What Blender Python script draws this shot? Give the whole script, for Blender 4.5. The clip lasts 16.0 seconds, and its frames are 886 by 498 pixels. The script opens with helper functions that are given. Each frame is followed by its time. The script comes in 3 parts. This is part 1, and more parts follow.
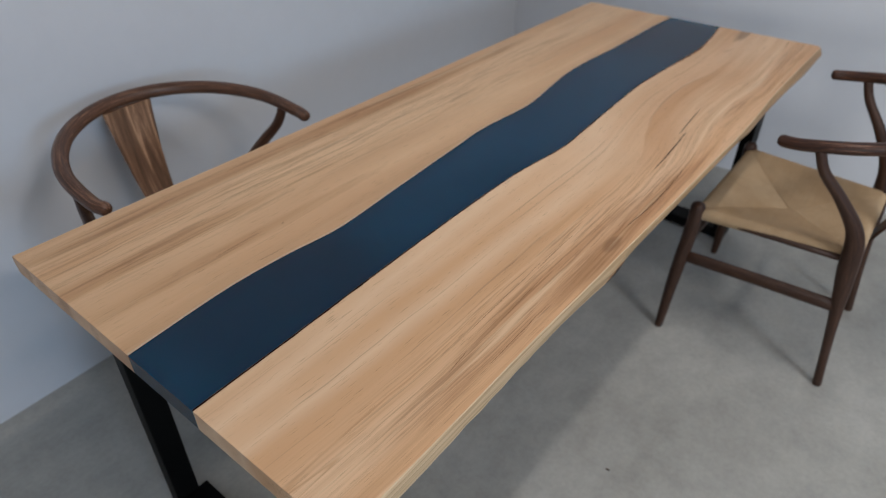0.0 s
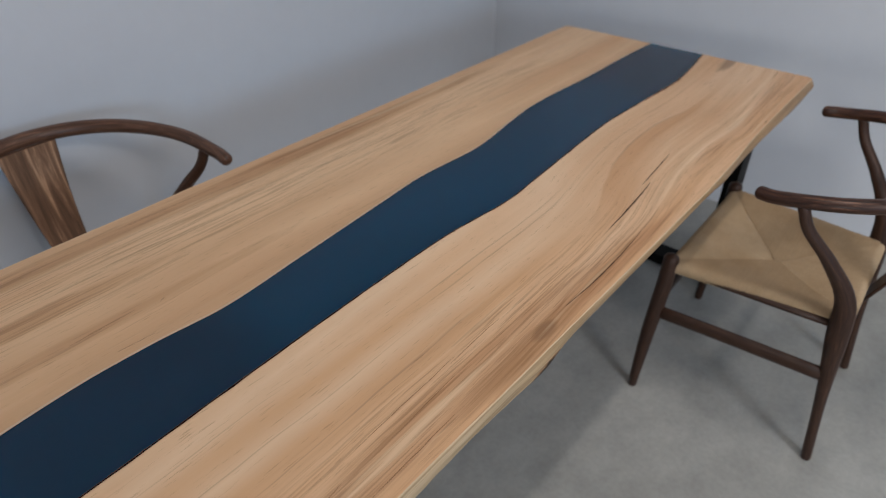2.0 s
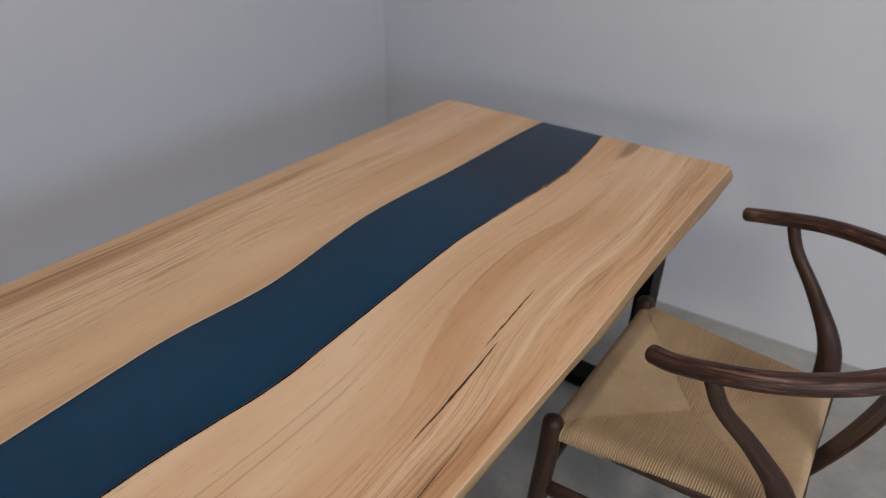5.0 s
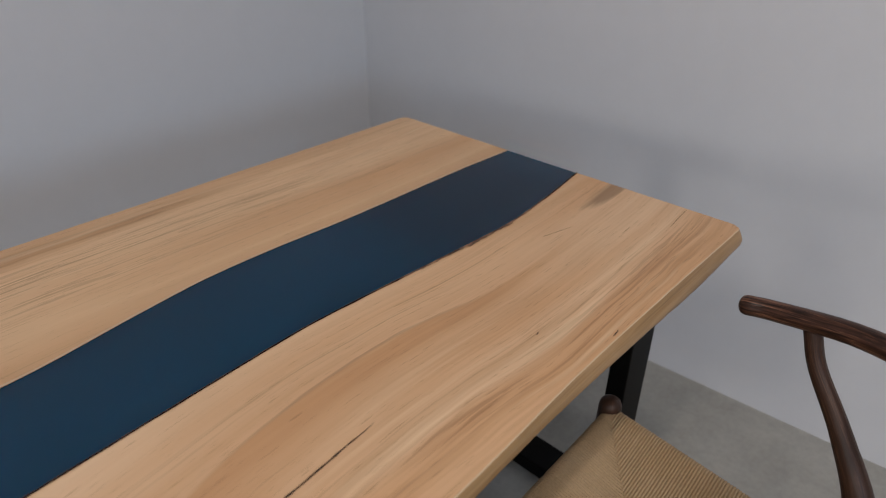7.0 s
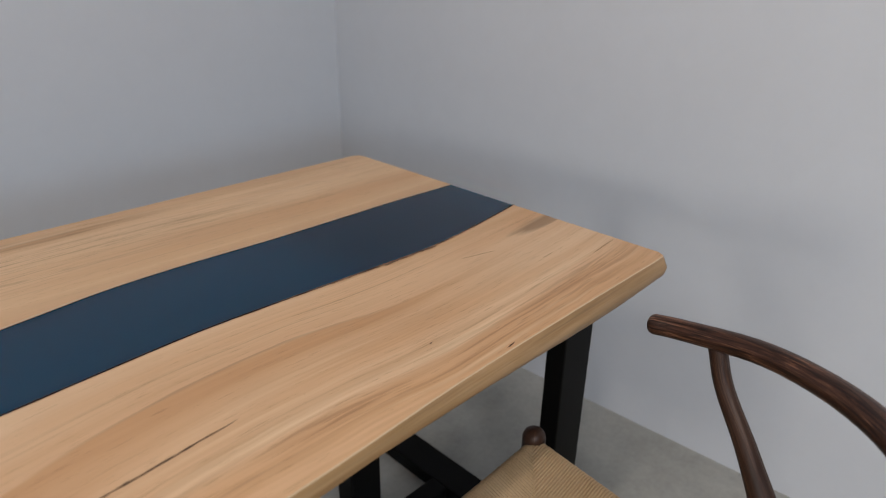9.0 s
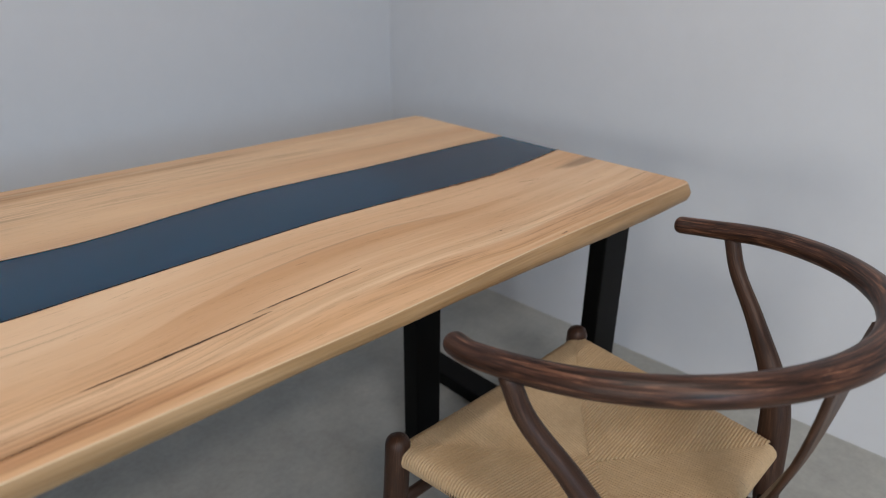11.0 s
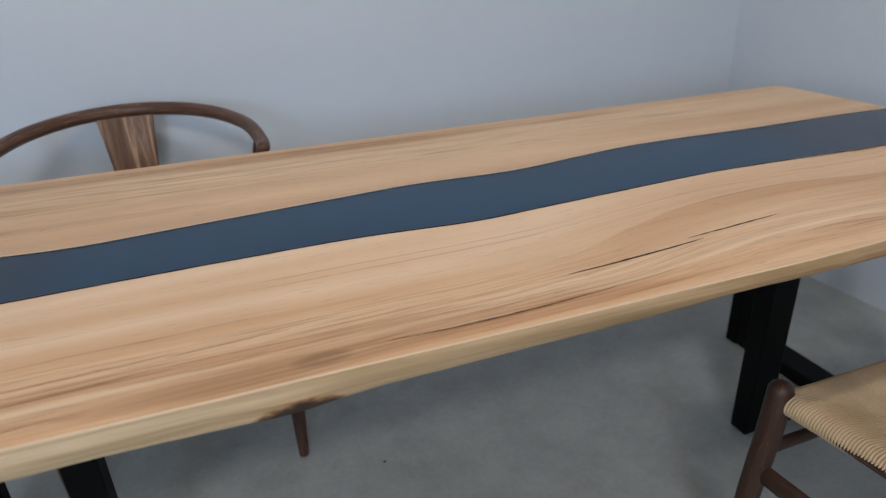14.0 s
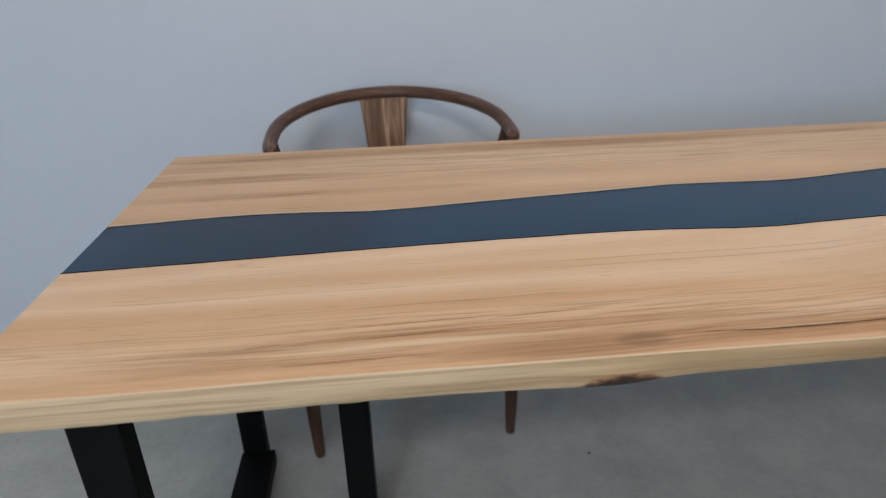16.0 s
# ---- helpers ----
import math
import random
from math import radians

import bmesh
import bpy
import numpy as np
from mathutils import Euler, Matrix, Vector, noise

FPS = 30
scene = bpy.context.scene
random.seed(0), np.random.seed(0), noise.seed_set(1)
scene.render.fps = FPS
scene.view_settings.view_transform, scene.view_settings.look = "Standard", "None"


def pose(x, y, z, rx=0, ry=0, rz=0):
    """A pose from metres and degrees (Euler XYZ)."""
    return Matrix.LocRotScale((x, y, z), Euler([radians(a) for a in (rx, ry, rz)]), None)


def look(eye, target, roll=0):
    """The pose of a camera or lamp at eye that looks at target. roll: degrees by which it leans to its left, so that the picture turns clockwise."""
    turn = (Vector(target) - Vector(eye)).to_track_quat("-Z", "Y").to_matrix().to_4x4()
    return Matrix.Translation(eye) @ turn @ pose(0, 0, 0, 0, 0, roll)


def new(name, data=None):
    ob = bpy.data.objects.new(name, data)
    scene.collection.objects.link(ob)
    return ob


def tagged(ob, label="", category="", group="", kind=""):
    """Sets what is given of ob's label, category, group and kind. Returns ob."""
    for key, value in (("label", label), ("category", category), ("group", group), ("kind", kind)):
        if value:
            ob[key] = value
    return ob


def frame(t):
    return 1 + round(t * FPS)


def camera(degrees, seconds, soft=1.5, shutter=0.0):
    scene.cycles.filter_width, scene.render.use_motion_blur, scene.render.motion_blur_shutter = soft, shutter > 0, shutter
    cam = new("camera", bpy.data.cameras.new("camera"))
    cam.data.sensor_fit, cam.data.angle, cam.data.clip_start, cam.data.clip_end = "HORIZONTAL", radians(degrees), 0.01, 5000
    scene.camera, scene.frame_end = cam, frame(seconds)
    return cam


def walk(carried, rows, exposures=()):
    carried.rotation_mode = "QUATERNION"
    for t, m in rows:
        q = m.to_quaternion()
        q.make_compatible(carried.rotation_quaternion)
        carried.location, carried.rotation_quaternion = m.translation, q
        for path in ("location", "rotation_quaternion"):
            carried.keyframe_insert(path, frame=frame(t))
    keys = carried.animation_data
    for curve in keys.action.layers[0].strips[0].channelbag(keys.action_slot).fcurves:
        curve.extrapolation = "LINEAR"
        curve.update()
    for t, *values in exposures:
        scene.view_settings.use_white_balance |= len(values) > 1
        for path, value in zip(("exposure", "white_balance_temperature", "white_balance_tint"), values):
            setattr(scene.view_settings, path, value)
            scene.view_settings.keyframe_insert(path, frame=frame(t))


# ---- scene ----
cam = camera(69.3, 16.0, soft=1.1)
cam.data.dof.use_dof = True
cam.data.dof.focus_distance, cam.data.dof.aperture_fstop = 0.95, 3.5
PATH = [
    (0, (-0.239, -1.206, 1.451), (1.023, -0.192, 0.277), 0.2),
    (0.5, (-0.187, -1.202, 1.456), (1.081, -0.195, 0.282), 0.0),
    (1, (-0.121, -1.197, 1.454), (1.145, -0.193, 0.275), -0.5),
    (1.5, (-0.044, -1.195, 1.448), (1.227, -0.186, 0.28), 0.4),
    (2, (0.043, -1.198, 1.442), (1.299, -0.153, 0.289), 0.0),
    (2.5, (0.128, -1.207, 1.434), (1.379, -0.145, 0.291), 0.4),
    (3, (0.203, -1.212, 1.426), (1.456, -0.128, 0.305), -0.0),
    (3.5, (0.288, -1.188, 1.41), (1.597, -0.126, 0.333), 0.2),
    (4, (0.409, -1.173, 1.4), (1.779, -0.146, 0.366), -0.2),
    (6.5, (0.959, -1.104, 1.311), (2.345, -0.089, 0.287), 1.4),
    (7, (1.112, -1.148, 1.29), (2.372, 0.025, 0.271), 0.2),
    (7.5, (1.203, -1.171, 1.261), (2.44, 0.06, 0.283), 1.5),
    (8, (1.239, -1.191, 1.248), (2.443, 0.106, 0.316), 1.6),
    (8.5, (1.232, -1.23, 1.236), (2.463, 0.085, 0.367), 0.8),
    (9, (1.194, -1.286, 1.215), (2.502, -0.018, 0.39), 0.9),
    (11.5, (0.887, -1.427, 1.148), (2.114, -0.065, 0.348), 0.6),
    (12, (0.833, -1.424, 1.147), (1.934, 0.037, 0.339), -0.1),
    (12.5, (0.787, -1.417, 1.14), (1.721, 0.156, 0.332), -1.4),
    (13, (0.756, -1.416, 1.138), (1.564, 0.214, 0.309), -1.8),
    (13.5, (0.72, -1.409, 1.13), (1.456, 0.248, 0.287), -1.9),
    (14, (0.663, -1.407, 1.128), (1.271, 0.304, 0.288), -2.3),
    (14.5, (0.615, -1.404, 1.131), (1.123, 0.346, 0.305), -2.2),
    (15, (0.565, -1.41, 1.135), (0.981, 0.365, 0.312), -2.2),
    (15.5, (0.516, -1.414, 1.137), (0.806, 0.383, 0.307), -1.7),
    (16, (0.461, -1.412, 1.139), (0.615, 0.398, 0.303), -1.6),
]
EXPOSURES = [
    (0, -0.40, 6450, 10.2), (1.5, -0.46, 6420, 10.5), (3, -0.50, 6480, 11.8), (4, -0.48, 6650, 14), (6.5, -0.60, 6900, 14.5), (7.5, -0.44, 6980, 13.2),
    (8.5, -0.36, 6900, 12), (11.5, -0.17, 6650, 9.8), (12.5, -0.12, 6450, 9), (13.0, -0.25, 6350, 8.7), (14.5, -0.22, 6230, 7.6), (16, -0.24, 6320, 8.0),
]
walk(cam, [(t, look(eye, target, roll)) for t, eye, target, roll in PATH], EXPOSURES)

# ---- world and lights ----
world = bpy.data.worlds.new("world")
scene.world = world
world.use_nodes = True
wn = world.node_tree.nodes
sky = wn.new("ShaderNodeTexSky")
sky.sky_type, sky.sun_disc = "NISHITA", False
sky.sun_elevation, sky.sun_rotation = radians(40), radians(200)
wn["Background"].inputs["Strength"].default_value = 0.1
world.node_tree.links.new(sky.outputs["Color"], wn["Background"].inputs["Color"])

# the room stands a little askew to the table; its corner is the origin of the room's own axes
ROOM = pose(2.597, 0.605, 0, 0, 0, 2.6)
ROOM_L, ROOM_W, ROOM_H = 6.4, 5.4, 3.0
# openings: from, to, sill, head
SOUTH_WINDOWS = ((-4.1, -3.1, 1.05, 2.15),)
WEST_WINDOWS = ((-4.1, -2.7, 0.80, 1.90),)


def area_lamp(name, m, size_x, size_y, watts, color):
    lamp = bpy.data.lights.new(name, "AREA")
    lamp.shape, lamp.size, lamp.size_y, lamp.energy, lamp.color = "RECTANGLE", size_x, size_y, watts, color
    ob = new(name, lamp)
    ob.matrix_world = m
    return ob


area_lamp("window_light_south", ROOM @ pose(-3.6, -ROOM_W - 0.05, 1.60, 90, 0, 0), 0.9, 1.0, 68, (0.46, 0.70, 1.0))
area_lamp("window_light_west", ROOM @ pose(-ROOM_L - 0.05, -3.4, 1.35, 90, 0, -90), 1.1, 0.85, 86, (1.0, 0.96, 0.92))
CEILING_LAMPS = ((-1.6, -1.74, 19, 0.08), (-2.7, -3.75, 62, 0.35))      # in the room's axes, with their watts and widths
for lamp_x, lamp_y, watts, lamp_w in CEILING_LAMPS:
    area_lamp("ceiling_lamp_light", ROOM @ pose(lamp_x, lamp_y, ROOM_H - 0.09, 0, 0, 0), 1.0, lamp_w, watts, (1.0, 0.935, 0.88))


# ---- materials ----
def material(name):
    mat = bpy.data.materials.new(name)
    mat.use_nodes = True
    return mat, mat.node_tree.nodes, mat.node_tree.links, mat.node_tree.nodes["Principled BSDF"]


def coords(n, l, kind, scale, offset=(0, 0, 0), rot=(0, 0, 0)):
    tc, mp = n.new("ShaderNodeTexCoord"), n.new("ShaderNodeMapping")
    mp.inputs["Scale"].default_value = scale
    mp.inputs["Location"].default_value = offset
    mp.inputs["Rotation"].default_value = rot
    l.new(tc.outputs[kind], mp.inputs["Vector"])
    return mp.outputs["Vector"]


def noise_tex(n, l, vec, scale=1.0, detail=4.0, rough=0.55, distort=0.0):
    t = n.new("ShaderNodeTexNoise")
    t.inputs["Scale"].default_value, t.inputs["Detail"].default_value = scale, detail
    t.inputs["Roughness"].default_value, t.inputs["Distortion"].default_value = rough, distort
    l.new(vec, t.inputs["Vector"])
    return t.outputs["Fac"]


def ramp(n, l, fac, stops):
    r = n.new("ShaderNodeValToRGB")
    e = r.color_ramp.elements
    while len(e) < len(stops):
        e.new(0.5)
    for el, (p, c) in zip(e, stops):
        el.position = p
        el.color = (*c, 1) if len(c) == 3 else c
    l.new(fac, r.inputs["Fac"])
    return r.outputs["Color"]


def grey(v):
    return (v, v, v)


def mix(n, l, fac, a, b, mode="MIX"):
    m = n.new("ShaderNodeMix")
    m.data_type, m.blend_type = "RGBA", mode
    if isinstance(fac, (int, float)):
        m.inputs[0].default_value = fac
    else:
        l.new(fac, m.inputs[0])
    for sock, v in ((m.inputs[6], a), (m.inputs[7], b)):
        if isinstance(v, tuple):
            sock.default_value = (*v, 1)
        else:
            l.new(v, sock)
    return m.outputs[2]


def maths(n, l, op, a, b=0.0):
    m = n.new("ShaderNodeMath")
    m.operation = op
    for sock, v in ((m.inputs[0], a), (m.inputs[1], b)):
        if isinstance(v, (int, float)):
            sock.default_value = v
        else:
            l.new(v, sock)
    return m.outputs[0]


def bump(n, l, bsdf, height, strength, distance):
    b = n.new("ShaderNodeBump")
    b.inputs["Strength"].default_value, b.inputs["Distance"].default_value = strength, distance
    l.new(height, b.inputs["Height"])
    l.new(b.outputs["Normal"], bsdf.inputs["Normal"])


def make_plaster(name, base, dirt):
    mat, n, l, b = material(name)
    big = noise_tex(n, l, coords(n, l, "Object", (0.7, 0.7, 0.9)), 1.0, 5, 0.6)
    fine = noise_tex(n, l, coords(n, l, "Object", (14, 14, 14)), 1.0, 6, 0.65)
    col = mix(n, l, ramp(n, l, big, [(0.35, grey(0.0)), (0.75, grey(0.55))]), base, dirt)
    col = mix(n, l, 0.04, col, ramp(n, l, fine, [(0.3, grey(0.3)), (0.7, grey(1.0))]), "MULTIPLY")
    l.new(col, b.inputs["Base Color"])
    b.inputs["Roughness"].default_value = 0.62
    b.inputs["Specular IOR Level"].default_value = 0.3
    bump(n, l, b, noise_tex(n, l, coords(n, l, "Object", (60, 60, 60)), 1.0, 5, 0.6), 0.06, 0.004)
    return mat


def make_concrete():
    mat, n, l, b = material("floor_concrete")
    big = noise_tex(n, l, coords(n, l, "Object", (1.1, 1.1, 1)), 1.0, 7, 0.62, 0.4)
    mid = noise_tex(n, l, coords(n, l, "Object", (7, 7, 7)), 1.0, 8, 0.68)
    fine = noise_tex(n, l, coords(n, l, "Object", (70, 70, 70)), 1.0, 4, 0.6)
    col = ramp(n, l, big, [(0.3, (0.365, 0.362, 0.330)), (0.52, (0.435, 0.432, 0.400)), (0.72, (0.500, 0.497, 0.464))])
    col = mix(n, l, 0.5, col, ramp(n, l, mid, [(0.3, grey(0.5)), (0.62, grey(1.0))]), "MULTIPLY")
    col = mix(n, l, 0.2, col, ramp(n, l, fine, [(0.35, grey(0.6)), (0.6, grey(1.0))]), "MULTIPLY")
    l.new(col, b.inputs["Base Color"])
    l.new(ramp(n, l, mid, [(0.3, grey(0.34)), (0.7, grey(0.56))]), b.inputs["Roughness"])
    b.inputs["Specular IOR Level"].default_value = 0.4
    bump(n, l, b, mid, 0.06, 0.004)
    return mat


def make_slab_wood():
    """Pale timber with long streaks along x; darker heart streaks, a flame, a knot and an end stain in their own places."""
    mat, n, l, b = material("spalted_slab_wood")
    tc = n.new("ShaderNodeTexCoord")
    wm = n.new("ShaderNodeMapping")
    wm.inputs["Scale"].default_value = (1.3, 2.4, 2.4)
    l.new(tc.outputs["Object"], wm.inputs["Vector"])
    warp = n.new("ShaderNodeTexNoise")
    warp.inputs["Scale"].default_value, warp.inputs["Detail"].default_value = 1.0, 4.0
    l.new(wm.outputs["Vector"], warp.inputs["Vector"])
    off = n.new("ShaderNodeVectorMath")
    off.operation = "MULTIPLY_ADD"
    l.new(warp.outputs["Color"], off.inputs[0])
    off.inputs[1].default_value = (0.0, 0.055, 0.02)
    l.new(tc.outputs["Object"], off.inputs[2])
    sep = n.new("ShaderNodeSeparateXYZ")
    l.new(tc.outputs["Object"], sep.inputs[0])

    def smooth(value, low, high):
        m = n.new("ShaderNodeMapRange")
        m.interpolation_type = "SMOOTHSTEP"
        m.inputs["From Min"].default_value, m.inputs["From Max"].default_value = low, high
        l.new(value, m.inputs["Value"])
        return m.outputs["Result"]

    # the growth line that sweeps through the front slab: its y over the length, as a curve
    line = n.new("ShaderNodeFloatCurve")
    keys = ((0.0, -0.74), (0.60, -0.745), (1.04, -0.735), (1.24, -0.675), (1.40, -0.640), (1.56, -0.636), (1.75, -0.662), (1.95, -0.655), (2.2, -0.625))
    curve = line.mapping.curves[0]
    curve.points[0].location, curve.points[1].location = (0.0, keys[0][1] + 1), (1.0, keys[-1][1] + 1)
    for kx, ky in keys[1:-1]:
        curve.points.new(kx / 2.2, ky + 1)
    line.mapping.update()
    l.new(maths(n, l, "DIVIDE", sep.outputs["X"], 2.2), line.inputs["Value"])
    sweep_y = maths(n, l, "SUBTRACT", line.outputs["Value"], 1.0)
    # the grain runs along that line in the front slab and straight in the other one
    in_front = smooth(sep.outputs["Y"], -0.45, -0.60)
    in_front = maths(n, l, "MULTIPLY", in_front, smooth(sep.outputs["Y"], -0.90, -0.76))
    shift = maths(n, l, "MULTIPLY", maths(n, l, "ADD", sweep_y, 0.70), maths(n, l, "MULTIPLY", in_front, -0.60))
    moved = n.new("ShaderNodeCombineXYZ")
    l.new(shift, moved.inputs[1])
    along = n.new("ShaderNodeVectorMath")
    along.operation = "ADD"
    l.new(off.outputs["Vector"], along.inputs[0])
    l.new(moved.outputs[0], along.inputs[1])
    pos = along.outputs["Vector"]

    def layer(scale, detail, rough, shift=0.0):
        mp = n.new("ShaderNodeMapping")
        mp.inputs["Scale"].default_value, mp.inputs["Location"].default_value = scale, (shift, shift * 1.7, 0)
        l.new(pos, mp.inputs["Vector"])
        return noise_tex(n, l, mp.outputs["Vector"], 1.0, detail, rough)

    ragged = layer((2.6, 26.0, 26.0), 4, 0.6, 2.0)

    def zone(cx, cy, rx, ry, rag=0.8, soft=0.6):
        """A ragged oval of the surface, 0 outside to 1 inside."""
        dx = maths(n, l, "DIVIDE", maths(n, l, "SUBTRACT", sep.outputs["X"], cx), rx)
        dy = maths(n, l, "DIVIDE", maths(n, l, "SUBTRACT", sep.outputs["Y"], cy), ry)
        d = maths(n, l, "ADD", maths(n, l, "MULTIPLY", dx, dx), maths(n, l, "MULTIPLY", dy, dy))
        d = maths(n, l, "ADD", d, maths(n, l, "MULTIPLY", maths(n, l, "SUBTRACT", ragged, 0.5), rag * 4))
        m = n.new("ShaderNodeMapRange")
        m.inputs["From Min"].default_value, m.inputs["From Max"].default_value = 1.0 + soft, 1.0 - soft
        l.new(d, m.inputs["Value"])
        return m.outputs["Result"]

    # how lively the figure is: strong along the two long edges, calm along the river
    lively = maths(n, l, "MAXIMUM", smooth(sep.outputs["Y"], -0.70, -0.79), maths(n, l, "MULTIPLY", smooth(sep.outputs["Y"], -0.24, -0.08), 0.9))
    lively = maths(n, l, "MAXIMUM", lively, maths(n, l, "MULTIPLY", maths(n, l, "MULTIPLY", smooth(sep.outputs["X"], 1.25, 1.7), smooth(sep.outputs["Y"], -0.50, -0.60)), 0.6))
    lively = maths(n, l, "ADD", maths(n, l, "MULTIPLY", lively, 0.82), 0.18)
    bands = layer((0.45, 7.0, 7.0), 2.0, 0.45)
    tone = layer((0.5, 3.0, 3.0), 2.0, 0.5, 21.0)
    streaks = layer((0.8, 38.0, 38.0), 4, 0.55, 3.0)
    fine = layer((4.0, 240.0, 240.0), 4, 0.6, 7.0)
    lines = layer((2.4, 150.0, 150.0), 3, 0.55, 11.0)
    hair = layer((0.55, 150.0, 150.0), 2, 0.5, 23.0)
    flecks = layer((9.0, 130.0, 130.0), 2, 0.5, 13.0)
    patches = layer((1.1, 6.0, 6.0), 3, 0.5, 5.0)
    figure = layer((5.0, 4.0, 4.0), 3, 0.5, 17.0)
    # the slab along the wall is yellower than the front one
    back = n.new("ShaderNodeMapRange")
    back.inputs["From Min"].default_value, back.inputs["From Max"].default_value = -0.47, -0.45
    l.new(sep.outputs["Y"], back.inputs["Value"])
    pink = ramp(n, l, bands, [(0.30, (0.625, 0.343, 0.175)), (0.45, (0.760, 0.460, 0.252)), (0.57, (0.885, 0.618, 0.400)), (0.72, (0.750, 0.440, 0.230))])
    yellow = ramp(n, l, bands, [(0.30, (0.605, 0.350, 0.185)), (0.45, (0.755, 0.470, 0.260)), (0.57, (0.865, 0.583, 0.348)), (0.72, (0.750, 0.445, 0.237))])
    col = mix(n, l, back.outputs["Result"], pink, yellow)
    col = mix(n, l, 0.5, col, ramp(n, l, tone, [(0.35, (0.84, 0.79, 0.74)), (0.62, grey(1.0))]), "MULTIPLY")
    some = maths(n, l, "MULTIPLY", ramp(n, l, patches, [(0.40, grey(0.10)), (0.64, grey(0.62))]), lively)
    col = mix(n, l, some, col, mix(n, l, 1.0, col, ramp(n, l, streaks, [(0.35, (0.66, 0.55, 0.42)), (0.47, (0.93, 0.90, 0.86)), (0.6, grey(1.0))]), "MULTIPLY"))
    col = mix(n, l, 0.3, col, ramp(n, l, figure, [(0.32, grey(0.84)), (0.66, grey(1.0))]), "MULTIPLY")
    # darker heart below the growth line, with a crisp upper border that fades towards the front
    below = maths(n, l, "SUBTRACT", sweep_y, maths(n, l, "ADD", sep.outputs["Y"], maths(n, l, "MULTIPLY", maths(n, l, "SUBTRACT", ragged, 0.5), 0.022)))
    span = maths(n, l, "MULTIPLY", smooth(sep.outputs["X"], 0.95, 1.25), smooth(sep.outputs["X"], 2.05, 1.70))
    heart = maths(n, l, "MULTIPLY", maths(n, l, "MULTIPLY", smooth(below, -0.001, 0.006), smooth(below, 0.17, 0.01)), span)
    col = mix(n, l, maths(n, l, "MULTIPLY", heart, 0.68), col, mix(n, l, 1.0, col, (0.80, 0.66, 0.52), "MULTIPLY"))
    rim = maths(n, l, "MULTIPLY", maths(n, l, "MULTIPLY", smooth(below, -0.002, 0.001), smooth(below, 0.007, 0.001)), maths(n, l, "MULTIPLY", smooth(sep.outputs["X"], 1.22, 1.42), smooth(sep.outputs["X"], 1.80, 1.55)))
    col = mix(n, l, maths(n, l, "MULTIPLY", rim, 0.45), col, (0.28, 0.16, 0.085))
    # thin growth rings, drawn out along the grain
    for rings_of, shift_by, thin, strength in (((0.55, 26.0, 26.0), 31.0, 0.013, 0.30), ((0.9, 55.0, 55.0), 37.0, 0.020, 0.18), ((0.4, 14.0, 14.0), 43.0, 0.006, 0.50)):
        ring = maths(n, l, "ABSOLUTE", maths(n, l, "SUBTRACT", layer(rings_of, 2.0, 0.45, shift_by), 0.5))
        here = ramp(n, l, layer((1.6, 7.0, 7.0), 2, 0.5, shift_by + 2), [(0.47, grey(0.0)), (0.66, grey(strength))])
        col = mix(n, l, maths(n, l, "MULTIPLY", maths(n, l, "MULTIPLY", smooth(ring, thin, 0.0), here), lively), col, mix(n, l, 1.0, col, (0.60, 0.45, 0.30), "MULTIPLY"))
    brown = maths(n, l, "MAXIMUM", zone(0.62, -0.818, 0.46, 0.034), maths(n, l, "MAXIMUM", zone(0.98, -0.846, 0.30, 0.012), zone(0.75, -0.052, 0.75, 0.022)))
    brown = maths(n, l, "MAXIMUM", brown, maths(n, l, "MULTIPLY", maths(n, l, "MAXIMUM", zone(0.24, -0.294, 0.34, 0.016), maths(n, l, "MULTIPLY", zone(1.86, -0.805, 0.40, 0.012), 0.6)), 0.8))
    brown = maths(n, l, "MAXIMUM", brown, maths(n, l, "MULTIPLY", zone(0.12, -0.19, 0.30, 0.020), 0.8))
    col = mix(n, l, maths(n, l, "MULTIPLY", brown, 0.55), col, mix(n, l, 1.0, col, (0.66, 0.52, 0.40), "MULTIPLY"))
    where = maths(n, l, "ADD", maths(n, l, "MULTIPLY", brown, 0.55), ramp(n, l, patches, [(0.57, grey(0.0)), (0.74, grey(0.25))]))
    dark = maths(n, l, "MULTIPLY", ramp(n, l, lines, [(0.53, grey(0.0)), (0.66, grey(0.9))]), where)
    dark = maths(n, l, "MAXIMUM", dark, maths(n, l, "MULTIPLY", ramp(n, l, flecks, [(0.66, grey(0.0)), (0.72, grey(0.9))]), where))
    col = mix(n, l, dark, col, (0.25, 0.115, 0.040))
    col = mix(n, l, ramp(n, l, hair, [(0.66, grey(0.0)), (0.72, grey(0.34))]), col, (0.28, 0.16, 0.085))
    # many short hairlines along the front, where the heart runs out
    wisps = layer((5.0, 260.0, 260.0), 3, 0.55, 29.0)
    busy = maths(n, l, "ADD", maths(n, l, "MULTIPLY", zone(0.72, -0.800, 0.62, 0.060, 0.5, 0.9), 0.5), maths(n, l, "MAXIMUM", maths(n, l, "MULTIPLY", zone(0.8, -0.15, 1.1, 0.08, 0.5, 0.9), 0.5), maths(n, l, "MULTIPLY", zone(1.88, -0.80, 0.34, 0.045, 0.7, 0.6), 0.4)))
    col = mix(n, l, maths(n, l, "MULTIPLY", ramp(n, l, wisps, [(0.525, grey(0.0)), (0.60, grey(0.9))]), busy), col, (0.26, 0.120, 0.042))
